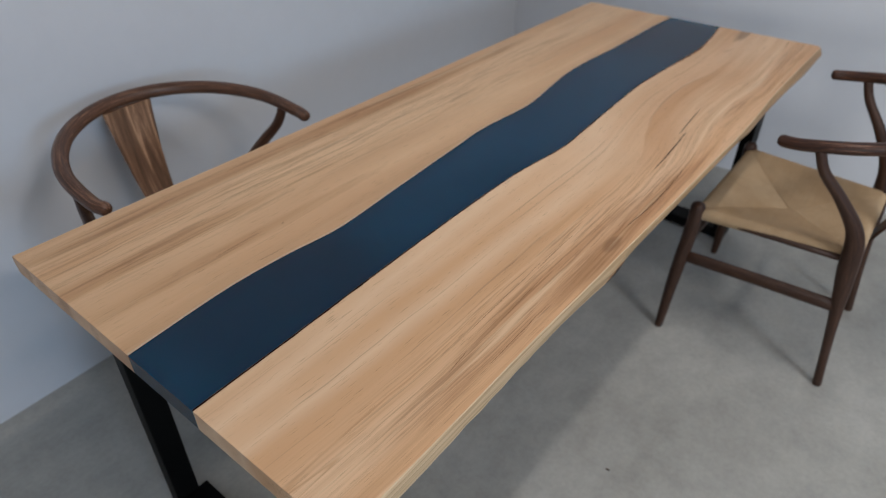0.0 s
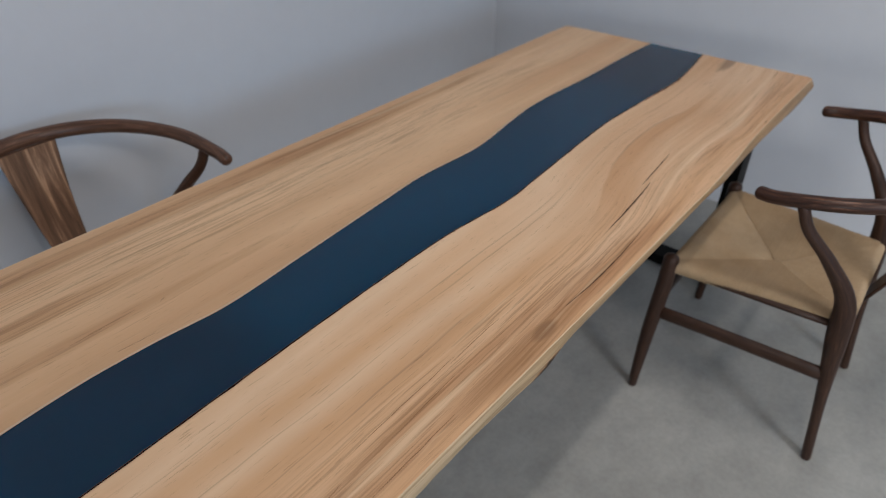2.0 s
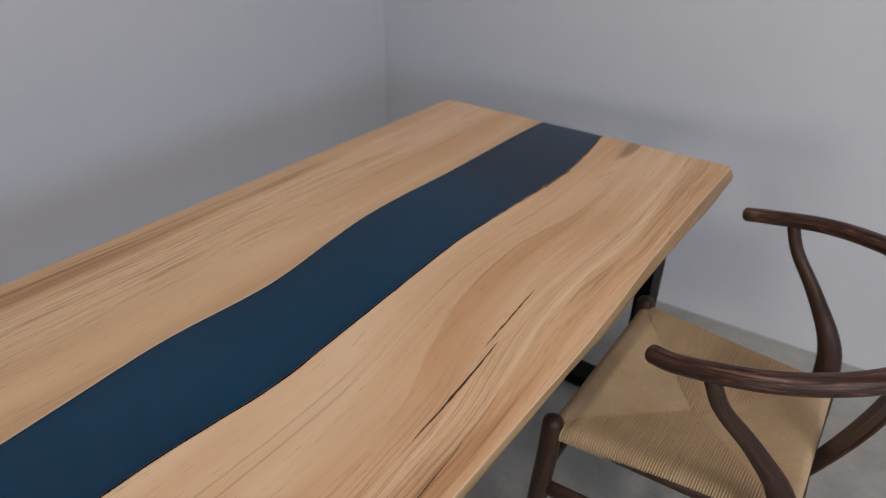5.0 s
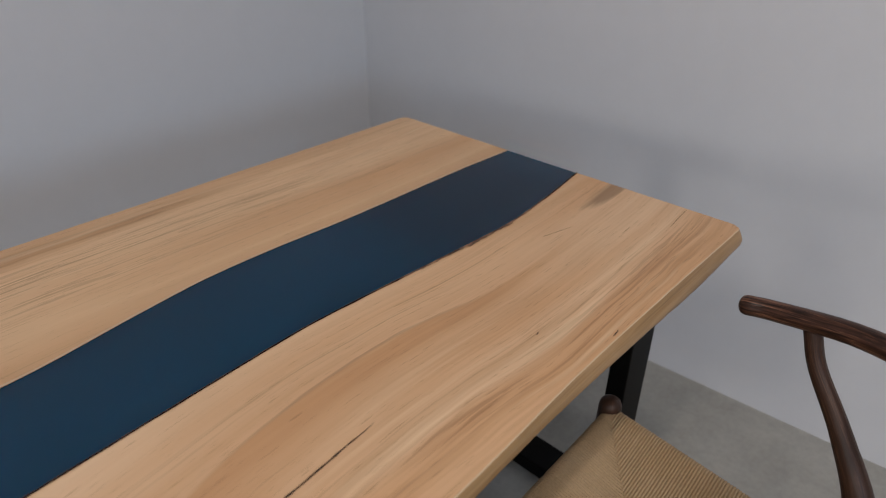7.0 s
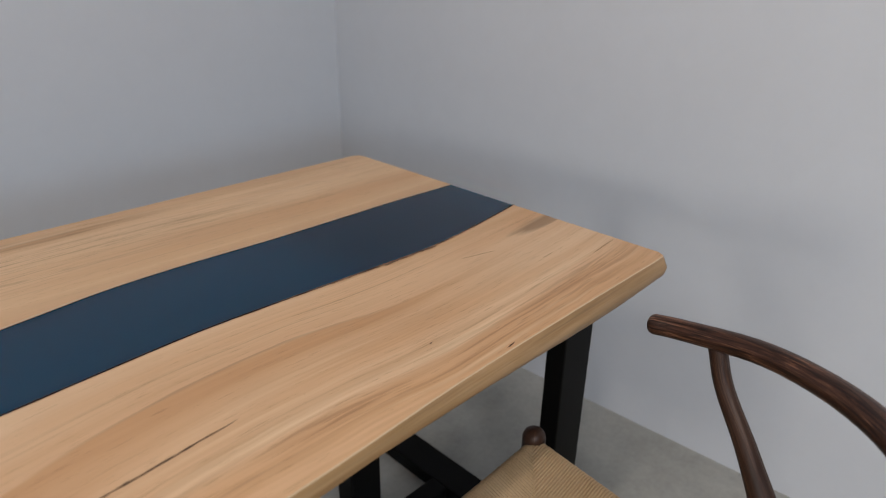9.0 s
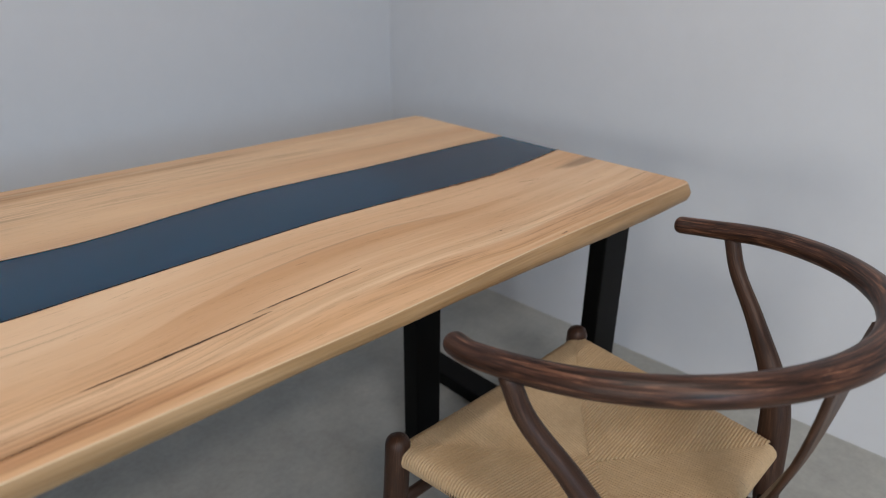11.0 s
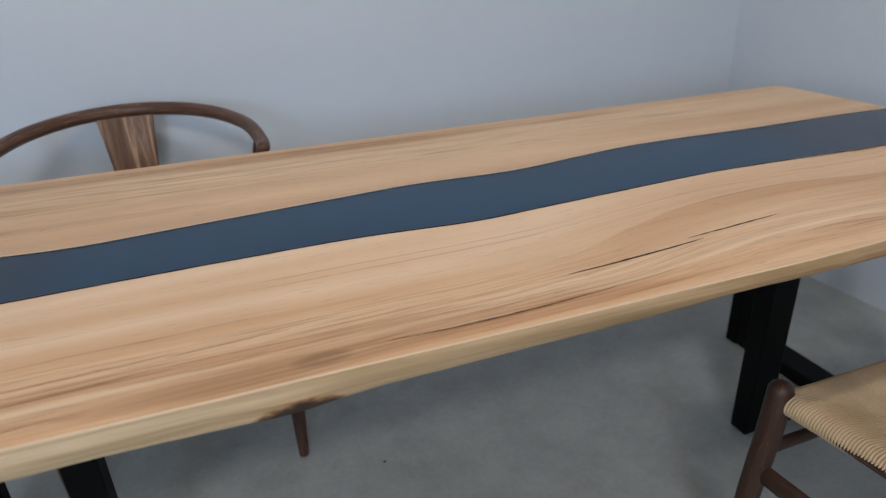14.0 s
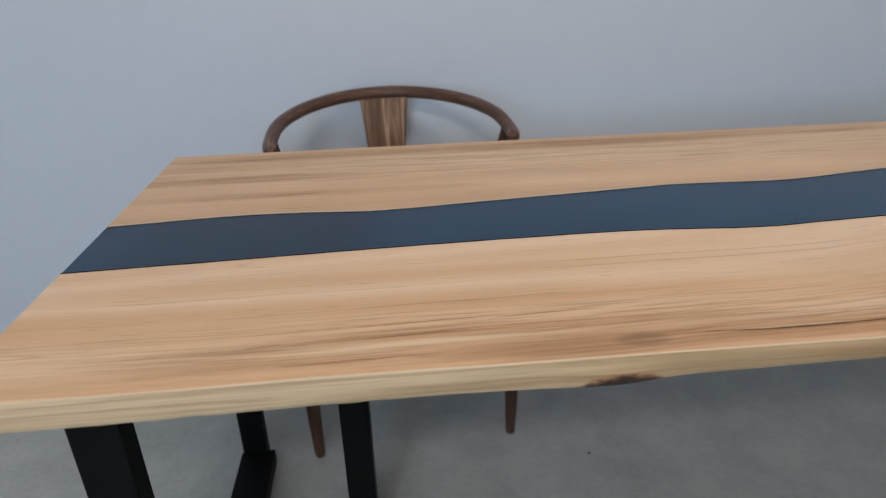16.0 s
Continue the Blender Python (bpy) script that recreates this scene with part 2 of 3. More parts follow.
    # knot by the waney edge, stain by the far end of the river
    col = mix(n, l, maths(n, l, "MULTIPLY", zone(0.728, -0.838, 0.030, 0.013, 0.30, 0.5), 0.75), col, (0.19, 0.090, 0.042))
    col = mix(n, l, maths(n, l, "MULTIPLY", zone(0.66, -0.842, 0.15, 0.020, 0.6, 0.6), 0.5), col, (0.38, 0.20, 0.090))
    col = mix(n, l, maths(n, l, "MULTIPLY", zone(2.175, -0.612, 0.095, 0.020, 1.0, 0.5), 0.75), col, (0.27, 0.155, 0.080))
    col = mix(n, l, maths(n, l, "MULTIPLY", lively, 0.22), col, ramp(n, l, fine, [(0.36, (0.56, 0.46, 0.36)), (0.58, grey(1.0))]), "MULTIPLY")
    pores = layer((22.0, 620.0, 620.0), 2, 0.5, 47.0)
    col = mix(n, l, ramp(n, l, pores, [(0.64, grey(0.0)), (0.72, grey(0.45))]), col, (0.26, 0.125, 0.045))
    # pale flashes where the fibres turn up to the surface
    flash = layer((1.8, 60.0, 60.0), 3, 0.5, 53.0)
    col = mix(n, l, maths(n, l, "MULTIPLY", ramp(n, l, flash, [(0.60, grey(0.0)), (0.72, grey(0.45))]), lively), col, (0.90, 0.68, 0.44))
    l.new(col, b.inputs["Base Color"])
    l.new(ramp(n, l, streaks, [(0.3, grey(0.50)), (0.7, grey(0.38))]), b.inputs["Roughness"])
    b.inputs["Specular IOR Level"].default_value = 0.4
    bump(n, l, b, fine, 0.08, 0.001)
    return mat


def make_sapwood():
    """The waney edge: pale yellow sapwood with olive streaks."""
    mat, n, l, b = material("waney_sapwood")
    streaks = noise_tex(n, l, coords(n, l, "Object", (2.2, 20.0, 85.0)), 1.0, 5, 0.6, 0.4)
    patches = noise_tex(n, l, coords(n, l, "Object", (3.0, 3.0, 30.0), (4, 0, 0)), 1.0, 3, 0.5)
    fine = noise_tex(n, l, coords(n, l, "Object", (7.0, 60.0, 330.0)), 1.0, 4, 0.6)
    col = ramp(n, l, streaks, [(0.30, (0.40, 0.255, 0.130)), (0.46, (0.60, 0.42, 0.245)), (0.66, (0.72, 0.53, 0.335))])
    col = mix(n, l, ramp(n, l, patches, [(0.50, grey(0.0)), (0.68, grey(0.5))]), col, (0.36, 0.245, 0.11))
    col = mix(n, l, 0.35, col, ramp(n, l, fine, [(0.34, grey(0.5)), (0.56, grey(1.0))]), "MULTIPLY")
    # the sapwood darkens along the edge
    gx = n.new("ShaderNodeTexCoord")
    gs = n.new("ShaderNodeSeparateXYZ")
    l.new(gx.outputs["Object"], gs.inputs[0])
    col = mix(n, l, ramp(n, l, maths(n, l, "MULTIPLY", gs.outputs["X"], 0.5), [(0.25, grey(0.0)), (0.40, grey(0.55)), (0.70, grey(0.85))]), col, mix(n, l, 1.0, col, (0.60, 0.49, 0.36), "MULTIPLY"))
    # a pocket of dark bark low on the edge, with a warm rim
    tc, sep = n.new("ShaderNodeTexCoord"), n.new("ShaderNodeSeparateXYZ")
    l.new(tc.outputs["Object"], sep.inputs[0])
    rag = noise_tex(n, l, coords(n, l, "Object", (55, 55, 160)), 1.0, 4, 0.65)
    dx = maths(n, l, "DIVIDE", maths(n, l, "SUBTRACT", sep.outputs["X"], 0.697), 0.050)
    dz = maths(n, l, "DIVIDE", maths(n, l, "SUBTRACT", sep.outputs["Z"], 0.713), 0.017)
    d = maths(n, l, "ADD", maths(n, l, "MULTIPLY", dx, dx), maths(n, l, "MULTIPLY", dz, dz))
    d = maths(n, l, "ADD", d, maths(n, l, "MULTIPLY", maths(n, l, "SUBTRACT", rag, 0.5), 1.5))
    col = mix(n, l, ramp(n, l, d, [(0.60, grey(0.85)), (1.05, grey(0.0))]), col, (0.27, 0.105, 0.035))
    col = mix(n, l, ramp(n, l, d, [(0.35, grey(0.97)), (0.75, grey(0.0))]), col, (0.022, 0.010, 0.005))
    l.new(col, b.inputs["Base Color"])
    b.inputs["Roughness"].default_value = 0.45
    bump(n, l, b, streaks, 0.35, 0.003)
    return mat


def make_chair_wood(name, light, tan=1.0, fine=130.0, pore=0.5, rough=0.42, even=0.0, along=11.0):
    """Stained open-pored timber; the grain runs along each stick (U)."""
    mat, n, l, b = material(name)
    vec = coords(n, l, "UV", (along, fine, 1.0))
    grain = noise_tex(n, l, vec, 1.0, 6, 0.66, 1.2)
    pores = noise_tex(n, l, coords(n, l, "UV", (14.0, 420.0, 1.0)), 1.0, 3, 0.6)
    tones = [(0.38, (0.012, 0.0052, 0.0030)), (0.48, (0.050, 0.0225, 0.0130)), (0.56, (0.090, 0.042, 0.0245)), (0.66, (0.260, 0.135, 0.080))]
    col = ramp(n, l, grain, [(at, (r * light, g * light * tan, bl * light * tan)) for at, (r, g, bl) in tones])
    col = mix(n, l, even, col, (0.072 * light, 0.0345 * light * tan, 0.0205 * light * tan))
    col = mix(n, l, pore, col, ramp(n, l, pores, [(0.36, grey(0.40)), (0.55, grey(1.0))]), "MULTIPLY")
    l.new(col, b.inputs["Base Color"])
    b.inputs["Roughness"].default_value = rough
    b.inputs["Specular IOR Level"].default_value = 0.32
    bump(n, l, b, pores, 0.4, 0.001)
    return mat


def make_cord():
    mat, n, l, b = material("paper_cord")
    tw = noise_tex(n, l, coords(n, l, "Object", (260, 260, 260)), 1.0, 3, 0.6)
    big = noise_tex(n, l, coords(n, l, "Object", (9, 9, 9)), 1.0, 4, 0.6)
    geo = n.new("ShaderNodeNewGeometry")
    col = ramp(n, l, big, [(0.3, (0.43, 0.298, 0.170)), (0.7, (0.53, 0.382, 0.235))])
    col = mix(n, l, 0.12, col, ramp(n, l, geo.outputs["Random Per Island"], [(0.0, grey(0.62)), (1.0, grey(1.0))]), "MULTIPLY")
    col = mix(n, l, 0.3, col, ramp(n, l, tw, [(0.3, grey(0.55)), (0.6, grey(1.0))]), "MULTIPLY")
    l.new(col, b.inputs["Base Color"])
    b.inputs["Roughness"].default_value = 0.72
    b.inputs["Specular IOR Level"].default_value = 0.25
    bump(n, l, b, tw, 0.4, 0.001)
    return mat


def make_resin(name, clear):
    mat, n, l, b = material(name)
    cloud = noise_tex(n, l, coords(n, l, "Object", (2.2, 6, 6)), 1.0, 4, 0.55, 0.6)
    col = ramp(n, l, cloud, [(0.3, (0.001, 0.0140, 0.033)), (0.7, (0.002, 0.0215, 0.048))])
    l.new(col, b.inputs["Base Color"])
    b.inputs["Roughness"].default_value = 0.14
    b.inputs["Specular IOR Level"].default_value = 0.24
    if not clear:
        return mat
    # light that comes up through the cast resin from below
    glow, both = n.new("ShaderNodeBsdfTranslucent"), n.new("ShaderNodeAddShader")
    glow.inputs["Color"].default_value = (0.015, 0.29, 0.42, 1)
    l.new(b.outputs["BSDF"], both.inputs[0])
    l.new(glow.outputs["BSDF"], both.inputs[1])
    l.new(both.outputs["Shader"], n["Material Output"].inputs["Surface"])
    return mat


def make_black_steel():
    mat, n, l, b = material("black_powder_coat")
    t = noise_tex(n, l, coords(n, l, "Object", (5, 5, 5)), 1.0, 4, 0.6)
    l.new(ramp(n, l, t, [(0.3, grey(0.0025)), (0.7, grey(0.0045))]), b.inputs["Base Color"])
    b.inputs["Roughness"].default_value = 0.5
    b.inputs["Specular IOR Level"].default_value = 0.09
    bump(n, l, b, noise_tex(n, l, coords(n, l, "Object", (500, 500, 500)), 1.0, 2), 0.15, 0.0004)
    return mat


def make_bark(name, stops):
    mat, n, l, b = material(name)
    t = noise_tex(n, l, coords(n, l, "Object", (40, 160, 160)), 1.0, 5, 0.65)
    l.new(ramp(n, l, t, stops), b.inputs["Base Color"])
    b.inputs["Roughness"].default_value = 0.75
    bump(n, l, b, t, 0.7, 0.003)
    return mat


def make_plain(name, color, rough=0.5, gloss=0.5):
    mat, n, l, b = material(name)
    t = noise_tex(n, l, coords(n, l, "Object", (6, 6, 6)), 1.0, 4, 0.6)
    l.new(ramp(n, l, t, [(0.3, tuple(c * 0.9 for c in color)), (0.7, color)]), b.inputs["Base Color"])
    b.inputs["Roughness"].default_value = rough
    b.inputs["Specular IOR Level"].default_value = gloss
    return mat


WALL_PAINT = make_plaster("wall_paint", (0.635, 0.655, 0.690), (0.580, 0.598, 0.632))
CEIL_PAINT = make_plaster("ceiling_paint", (0.50, 0.50, 0.50), (0.42, 0.42, 0.42))
GREY_PAINT = make_plaster("grey_wall_paint", (0.40, 0.40, 0.40), (0.34, 0.34, 0.34))
CONCRETE = make_concrete()
SLAB = make_slab_wood()
SAPWOOD = make_sapwood()
DARK_WOOD = make_chair_wood("dark_stained_wood", 0.66, 0.95, 210.0, 0.4, 0.42, 0.6)
DARK_SPLAT = make_chair_wood("dark_splat_wood", 0.9, 1.0, 60.0, 0.35, 0.42, 0.3, 2.5)
DARK_BOW = make_chair_wood("dark_bow_wood", 0.95, 0.88, 170.0, 0.6, 0.38)
BROWN_WOOD = make_chair_wood("brown_stained_wood", 1.30, 0.95, 190.0, 0.4, 0.42, 0.6)
BROWN_BOW = make_chair_wood("brown_bow_wood", 1.75, 1.0, 170.0, 0.4, 0.36, 0.5)
# Paler brown splat, its colour lifted further to stand for the sheen on it.
BROWN_SHEEN_SPLAT = make_chair_wood("brown_splat_wood_and_sheen", 3.0, 1.15, 48.0, 0.3, 0.3, 0.45, 2.2)
CORD = make_cord()
RESIN = make_resin("blue_resin", True)
# Same resin without translucency, so that no light glows in through the ends.
RESIN_END = make_resin("opaque_resin_end", False)
BLACK = make_black_steel()
BARK = make_bark("dark_bark", [(0.3, (0.018, 0.009, 0.005)), (0.55, (0.09, 0.045, 0.02)), (0.75, (0.26, 0.14, 0.06))])
PALE_BARK = make_bark("pale_bark", [(0.35, (0.05, 0.026, 0.016)), (0.5, (0.17, 0.095, 0.06)), (0.65, (0.36, 0.22, 0.13))])
HAIRLINE = make_plain("brown_grain_line", (0.32, 0.170, 0.080), 0.6, 0.3)
DARK_SEAM = make_plain("dark_seam", (0.0035, 0.0025, 0.0025), 0.8, 0.08)
# Pale bevel strip: the highlight along the front arris is put into its colour.
ARRIS_GLINT = make_plain("arris_painted_glint", (0.66, 0.48, 0.30), 0.4)
PALE_RIM = make_plain("pale_rim", (0.66, 0.50, 0.34), 0.4)
WHITE_FRAME = make_plain("window_frame_paint", (0.75, 0.75, 0.75), 0.4)


# ---- mesh helpers ----
def part(name, bm, mat, parent=None, label="", smooth=False):
    """Links a bmesh as one mesh object, under a thing or a part."""
    me = bpy.data.meshes.new(name)
    bmesh.ops.recalc_face_normals(bm, faces=bm.faces)
    if smooth:
        for f in bm.faces:
            f.smooth = True
    bm.to_mesh(me)
    bm.free()
    me.materials.append(mat)
    ob = new(name, me)
    if parent is not None:
        ob.parent = parent
    if label:
        ob["label"] = label
    return ob


def thing(name, m, label, category, group="", kind=""):
    ob = new(name)
    ob.matrix_world = m
    return tagged(ob, label, category, group, kind)


def box(bm, x0, x1, y0, y1, z0, z1, bevel=0.0):
    vs = [bm.verts.new((x, y, z)) for x in (x0, x1) for y in (y0, y1) for z in (z0, z1)]
    fs = [bm.faces.new([vs[i] for i in q]) for q in ((0, 1, 3, 2), (4, 6, 7, 5), (0, 4, 5, 1), (2, 3, 7, 6), (0, 2, 6, 4), (1, 5, 7, 3))]
    if bevel:
        bmesh.ops.bevel(bm, geom=list({e for f in fs for e in f.edges}), offset=bevel, segments=2, affect="EDGES", profile=0.6)
    return bm


def spline(keys, t):
    """Smooth value through a short table of (position, value) keys."""
    if t <= keys[0][0]:
        return keys[0][1]
    if t >= keys[-1][0]:
        return keys[-1][1]
    for i in range(len(keys) - 1):
        if keys[i][0] <= t <= keys[i + 1][0]:
            break
    (x0, y0), (x1, y1) = keys[i], keys[i + 1]
    pa, pb = keys[max(i - 1, 0)], keys[min(i + 2, len(keys) - 1)]
    m0, m1 = (y1 - pa[1]) / (x1 - pa[0]), (pb[1] - y0) / (pb[0] - x0)
    h, u = x1 - x0, (t - x0) / (x1 - x0)
    return (2 * u**3 - 3 * u**2 + 1) * y0 + (u**3 - 2 * u**2 + u) * h * m0 + (3 * u**2 - 2 * u**3) * y1 + (u**3 - u**2) * h * m1


def catmull(points, steps):
    pts = [Vector(p) for p in points]
    out = []
    for i in range(len(pts) - 1):
        p0 = pts[i - 1] if i else pts[0] * 2 - pts[1]
        p3 = pts[i + 2] if i + 2 < len(pts) else pts[-1] * 2 - pts[-2]
        p1, p2 = pts[i], pts[i + 1]
        for s in range(steps):
            u = s / steps
            out.append(0.5 * (2 * p1 + (p2 - p0) * u + (2 * p0 - 5 * p1 + 4 * p2 - p3) * u * u + (3 * p1 - p0 - 3 * p2 + p3) * u**3))
    return out + [pts[-1]]


def sweep(bm, path, width, up, segs=12, cap=0.6):
    """A rounded stick along path. width: (half width, half height) for a fraction 0..1 of its length; up: the height's direction.
    The ends are domed; cap: how far the dome stands out, in radii."""
    uv = bm.loops.layers.uv.verify()
    length = [0.0]
    for a, b in zip(path, path[1:]):
        length.append(length[-1] + (b - a).length)
    total = length[-1]
    rings = []

    def ring(centre, tangent, a, b, along):
        side = tangent.cross(up).normalized()
        top = side.cross(tangent).normalized()
        vs = []
        for k in range(segs):
            w = 2 * math.pi * k / segs
            vs.append(bm.verts.new(centre + side * (a * math.cos(w)) + top * (b * math.sin(w))))
        rings.append((vs, along))

    for i, p in enumerate(path):
        tangent = (path[min(i + 1, len(path) - 1)] - path[max(i - 1, 0)]).normalized()
        a, b = width(length[i] / total)
        r = min(a, b)
        if i == 0:
            for k in (0.25, 0.6, 0.86):
                ring(p - tangent * r * cap * math.sqrt(1 - k * k), tangent, a * k, b * k, -r * (1 - k))
        ring(p, tangent, a, b, length[i])
        if i == len(path) - 1:
            for k in (0.86, 0.6, 0.25):
                ring(p + tangent * r * cap * math.sqrt(1 - k * k), tangent, a * k, b * k, total + r * (1 - k))
    a, b = width(0.5)
    around = 2 * math.pi * (a + b) / 2
    for (v0, l0), (v1, l1) in zip(rings, rings[1:]):
        for k in range(segs):
            j = (k + 1) % segs
            f = bm.faces.new((v0[k], v0[j], v1[j], v1[k]))
            f.smooth = True
            for loop, co in zip(f.loops, ((l0, k), (l0, k + 1), (l1, k + 1), (l1, k))):
                loop[uv].uv = (co[0], co[1] / segs * around)
    for vs, _ in (rings[0], rings[-1]):
        f = bm.faces.new(vs)
        f.smooth = True
    return bm


# ---- the room ----
def room_part(name, bm, mat, label, category):
    ob = part(name, bm, mat)
    ob.matrix_world = ROOM
    return tagged(ob, label, category, kind="structure")


def wall_with_windows(bm, openings, lo, hi, a, b, axis):
    """A wall from lo to hi with openings, made of butted blocks. axis: the wall runs along 'x' or 'y'."""
    blocks, start = [], lo
    for p, q, sill, head in openings:
        blocks += [(start, p, 0, ROOM_H), (p, q, 0, sill), (p, q, head, ROOM_H)]
        start = q
    blocks.append((start, hi, 0, ROOM_H))
    for u0, u1, z0, z1 in blocks:
        if axis == "x":
            box(bm, u0, u1, a, b, z0, z1)
        else:
            box(bm, a, b, u0, u1, z0, z1)


T = 0.2
bm = bmesh.new()
box(bm, -ROOM_L - T, T, -ROOM_W - T, T, -0.15, 0.0)
room_part("floor", bm, CONCRETE, "pale grey smooth concrete floor with faint mottling", "floor")
bm = bmesh.new()
box(bm, -ROOM_L - T, T, -ROOM_W - T, T, ROOM_H, ROOM_H + 0.15)
room_part("ceiling", bm, CEIL_PAINT, "plain grey painted ceiling", "ceiling")
bm = bmesh.new()
box(bm, -ROOM_L - T, 0, 0, T, 0, ROOM_H)
room_part("wall_north", bm, WALL_PAINT, "white painted plaster wall behind the table", "wall")
bm = bmesh.new()
box(bm, 0, T, -ROOM_W - T, T, 0, ROOM_H)
room_part("wall_east", bm, WALL_PAINT, "white painted plaster wall at the table's end", "wall")
bm = bmesh.new()
wall_with_windows(bm, SOUTH_WINDOWS, -ROOM_L - T, 0, -ROOM_W - T, -ROOM_W, "x")
room_part("wall_south", bm, GREY_PAINT, "grey painted wall with window openings", "wall")
bm = bmesh.new()
wall_with_windows(bm, WEST_WINDOWS, -ROOM_W, 0, -ROOM_L - T, -ROOM_L, "y")
room_part("wall_west", bm, GREY_PAINT, "grey painted wall with window openings", "wall")


# Unseen partition, added to keep west window light off the table's near end.
bm = bmesh.new()
box(bm, -4.0, -3.88, -2.35, 0, 0, 1.25)
room_part("shading_partition", bm, WALL_PAINT, "unseen waist-high white partition, added to shade the table's near end", "wall")


def ceiling_lamp(x, y, half):
    lamp = thing("ceiling_lamp", ROOM @ pose(x, y, ROOM_H, 0, 0, 0), "white slim linear lamp on the ceiling", "lamp", "lamps on the ceiling")
    bm = bmesh.new()
    box(bm, -0.62, 0.62, -half, half, -0.07, -0.001, 0.006)
    part("housing", bm, WHITE_FRAME, lamp)
    return lamp


for lamp_x, lamp_y, watts, lamp_w in CEILING_LAMPS:
    ceiling_lamp(lamp_x, lamp_y, 0.06 + 0.5 * lamp_w)

# ---- the river table ----
TABLE_L, TOP, UNDER = 2.197, 0.75, 0.712
RIVER_BACK = ((0, -0.403), (0.19, -0.386), (0.31, -0.388), (0.44, -0.399), (0.6, -0.386), (0.84, -0.365), (0.98, -0.354), (1.18, -0.362),
              (1.35, -0.338), (1.46, -0.324), (1.58, -0.322), (1.75, -0.329), (2.04, -0.330), (TABLE_L, -0.336))
RIVER_FRONT = ((0, -0.571), (0.16, -0.565), (0.44, -0.553), (0.66, -0.547), (0.84, -0.547), (1.02, -0.562), (1.14, -0.555), (1.38, -0.539),
               (1.5, -0.533), (1.62, -0.537), (1.78, -0.545), (1.93, -0.550), (2.06, -0.537), (TABLE_L, -0.516))
EDGE_TOP = ((0, -0.866), (0.2, -0.865), (0.4, -0.863), (0.6, -0.865), (0.75, -0.866), (0.95, -0.868), (1.2, -0.869),
            (1.37, -0.870), (1.5, -0.866), (1.7, -0.858), (2.0, -0.857), (TABLE_L, -0.858))
EDGE_BULGE = ((0, -0.867), (0.4, -0.864), (0.6, -0.866), (0.68, -0.870), (0.76, -0.867), (0.95, -0.869), (1.2, -0.870),
              (1.37, -0.871), (1.42, -0.874), (1.6, -0.869), (2.0, -0.868), (TABLE_L, -0.867))
EDGE_UNDER = ((0, -0.867), (0.12, -0.866), (0.45, -0.862), (0.6, -0.864), (0.69, -0.869), (0.77, -0.861), (1.1, -0.858), (1.3, -0.853),
              (1.37, -0.856), (1.42, -0.852), (1.7, -0.858), (2.0, -0.866), (TABLE_L, -0.862))
STATIONS = 300


def stations():
    return [TABLE_L * i / STATIONS for i in range(STATIONS + 1)]


def corner_round(x, r=0.03):
    """How far the long edge draws in at the rounded far corner."""
    d = x - (TABLE_L - r)
    return r - math.sqrt(max(r * r - d * d, 0.0)) if d > 0 else 0.0


def loft(sections, flat, sharp=()):
    """A solid lofted through closed cross-sections, capped at both ends. flat: strips that stay flat; sharp: lines that stay crisp."""
    bm = bmesh.new()
    rows = [[bm.verts.new(p) for p in s] for s in sections]
    count = len(rows[0])
    for a, b in zip(rows, rows[1:]):
        for k in range(count):
            j = (k + 1) % count
            f = bm.faces.new((a[k], a[j], b[j], b[k]))
            f.smooth = k not in flat
        for k in sharp:
            bm.edges.get((a[k], b[k])).smooth = False
    bm.faces.new(rows[0])
    bm.faces.new(list(reversed(rows[-1])))
    return bm


def wobble(x, seed, size):
    return size * (noise.noise((x * 9, seed, 0)) + 0.6 * noise.noise((x * 31, seed, 3)))


table = thing("dining_table", Matrix.Identity(4), "long pale timber table with blue resin river and black legs", "table")

sections = []
for x in stations():
    inner = spline(RIVER_FRONT, x) - 0.0012 + wobble(x, 1, 0.0007)
    draw = corner_round(x, 0.014)
    top = spline(EDGE_TOP, x) + wobble(x, 2, 0.0006) + draw
    low = spline(EDGE_UNDER, x) + wobble(x, 3, 0.0016) + draw
    mid = spline(EDGE_BULGE, x) + wobble(x, 4, 0.0008) + draw
    sections.append([(x, inner, TOP), (x, top + 0.0014, TOP), (x, top, TOP - 0.0013), (x, 0.6 * top + 0.4 * mid - 0.001, TOP - 0.010), (x, mid, TOP - 0.019),
                     (x, 0.5 * (mid + low) - 0.001, TOP - 0.028), (x, low, UNDER + 0.003), (x, low + 0.004, UNDER), (x, inner, UNDER)])
bm = loft(sections, (0, 7, 8), (1, 2, 7, 8, 0))
bm.faces.ensure_lookup_table()
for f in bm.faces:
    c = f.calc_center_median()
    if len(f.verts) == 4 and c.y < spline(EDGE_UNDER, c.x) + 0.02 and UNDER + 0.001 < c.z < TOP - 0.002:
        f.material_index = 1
    # the thin bevel takes the painted highlight
    elif len(f.verts) == 4 and c.y < -0.8 and TOP - 0.002 < c.z < TOP - 0.0002:
        f.material_index = 2
slab_front = part("live_edge_slab", bm, SLAB, table, "pale streaked timber slab with a natural waney edge")
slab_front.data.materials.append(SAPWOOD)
slab_front.data.materials.append(ARRIS_GLINT)

sections = []
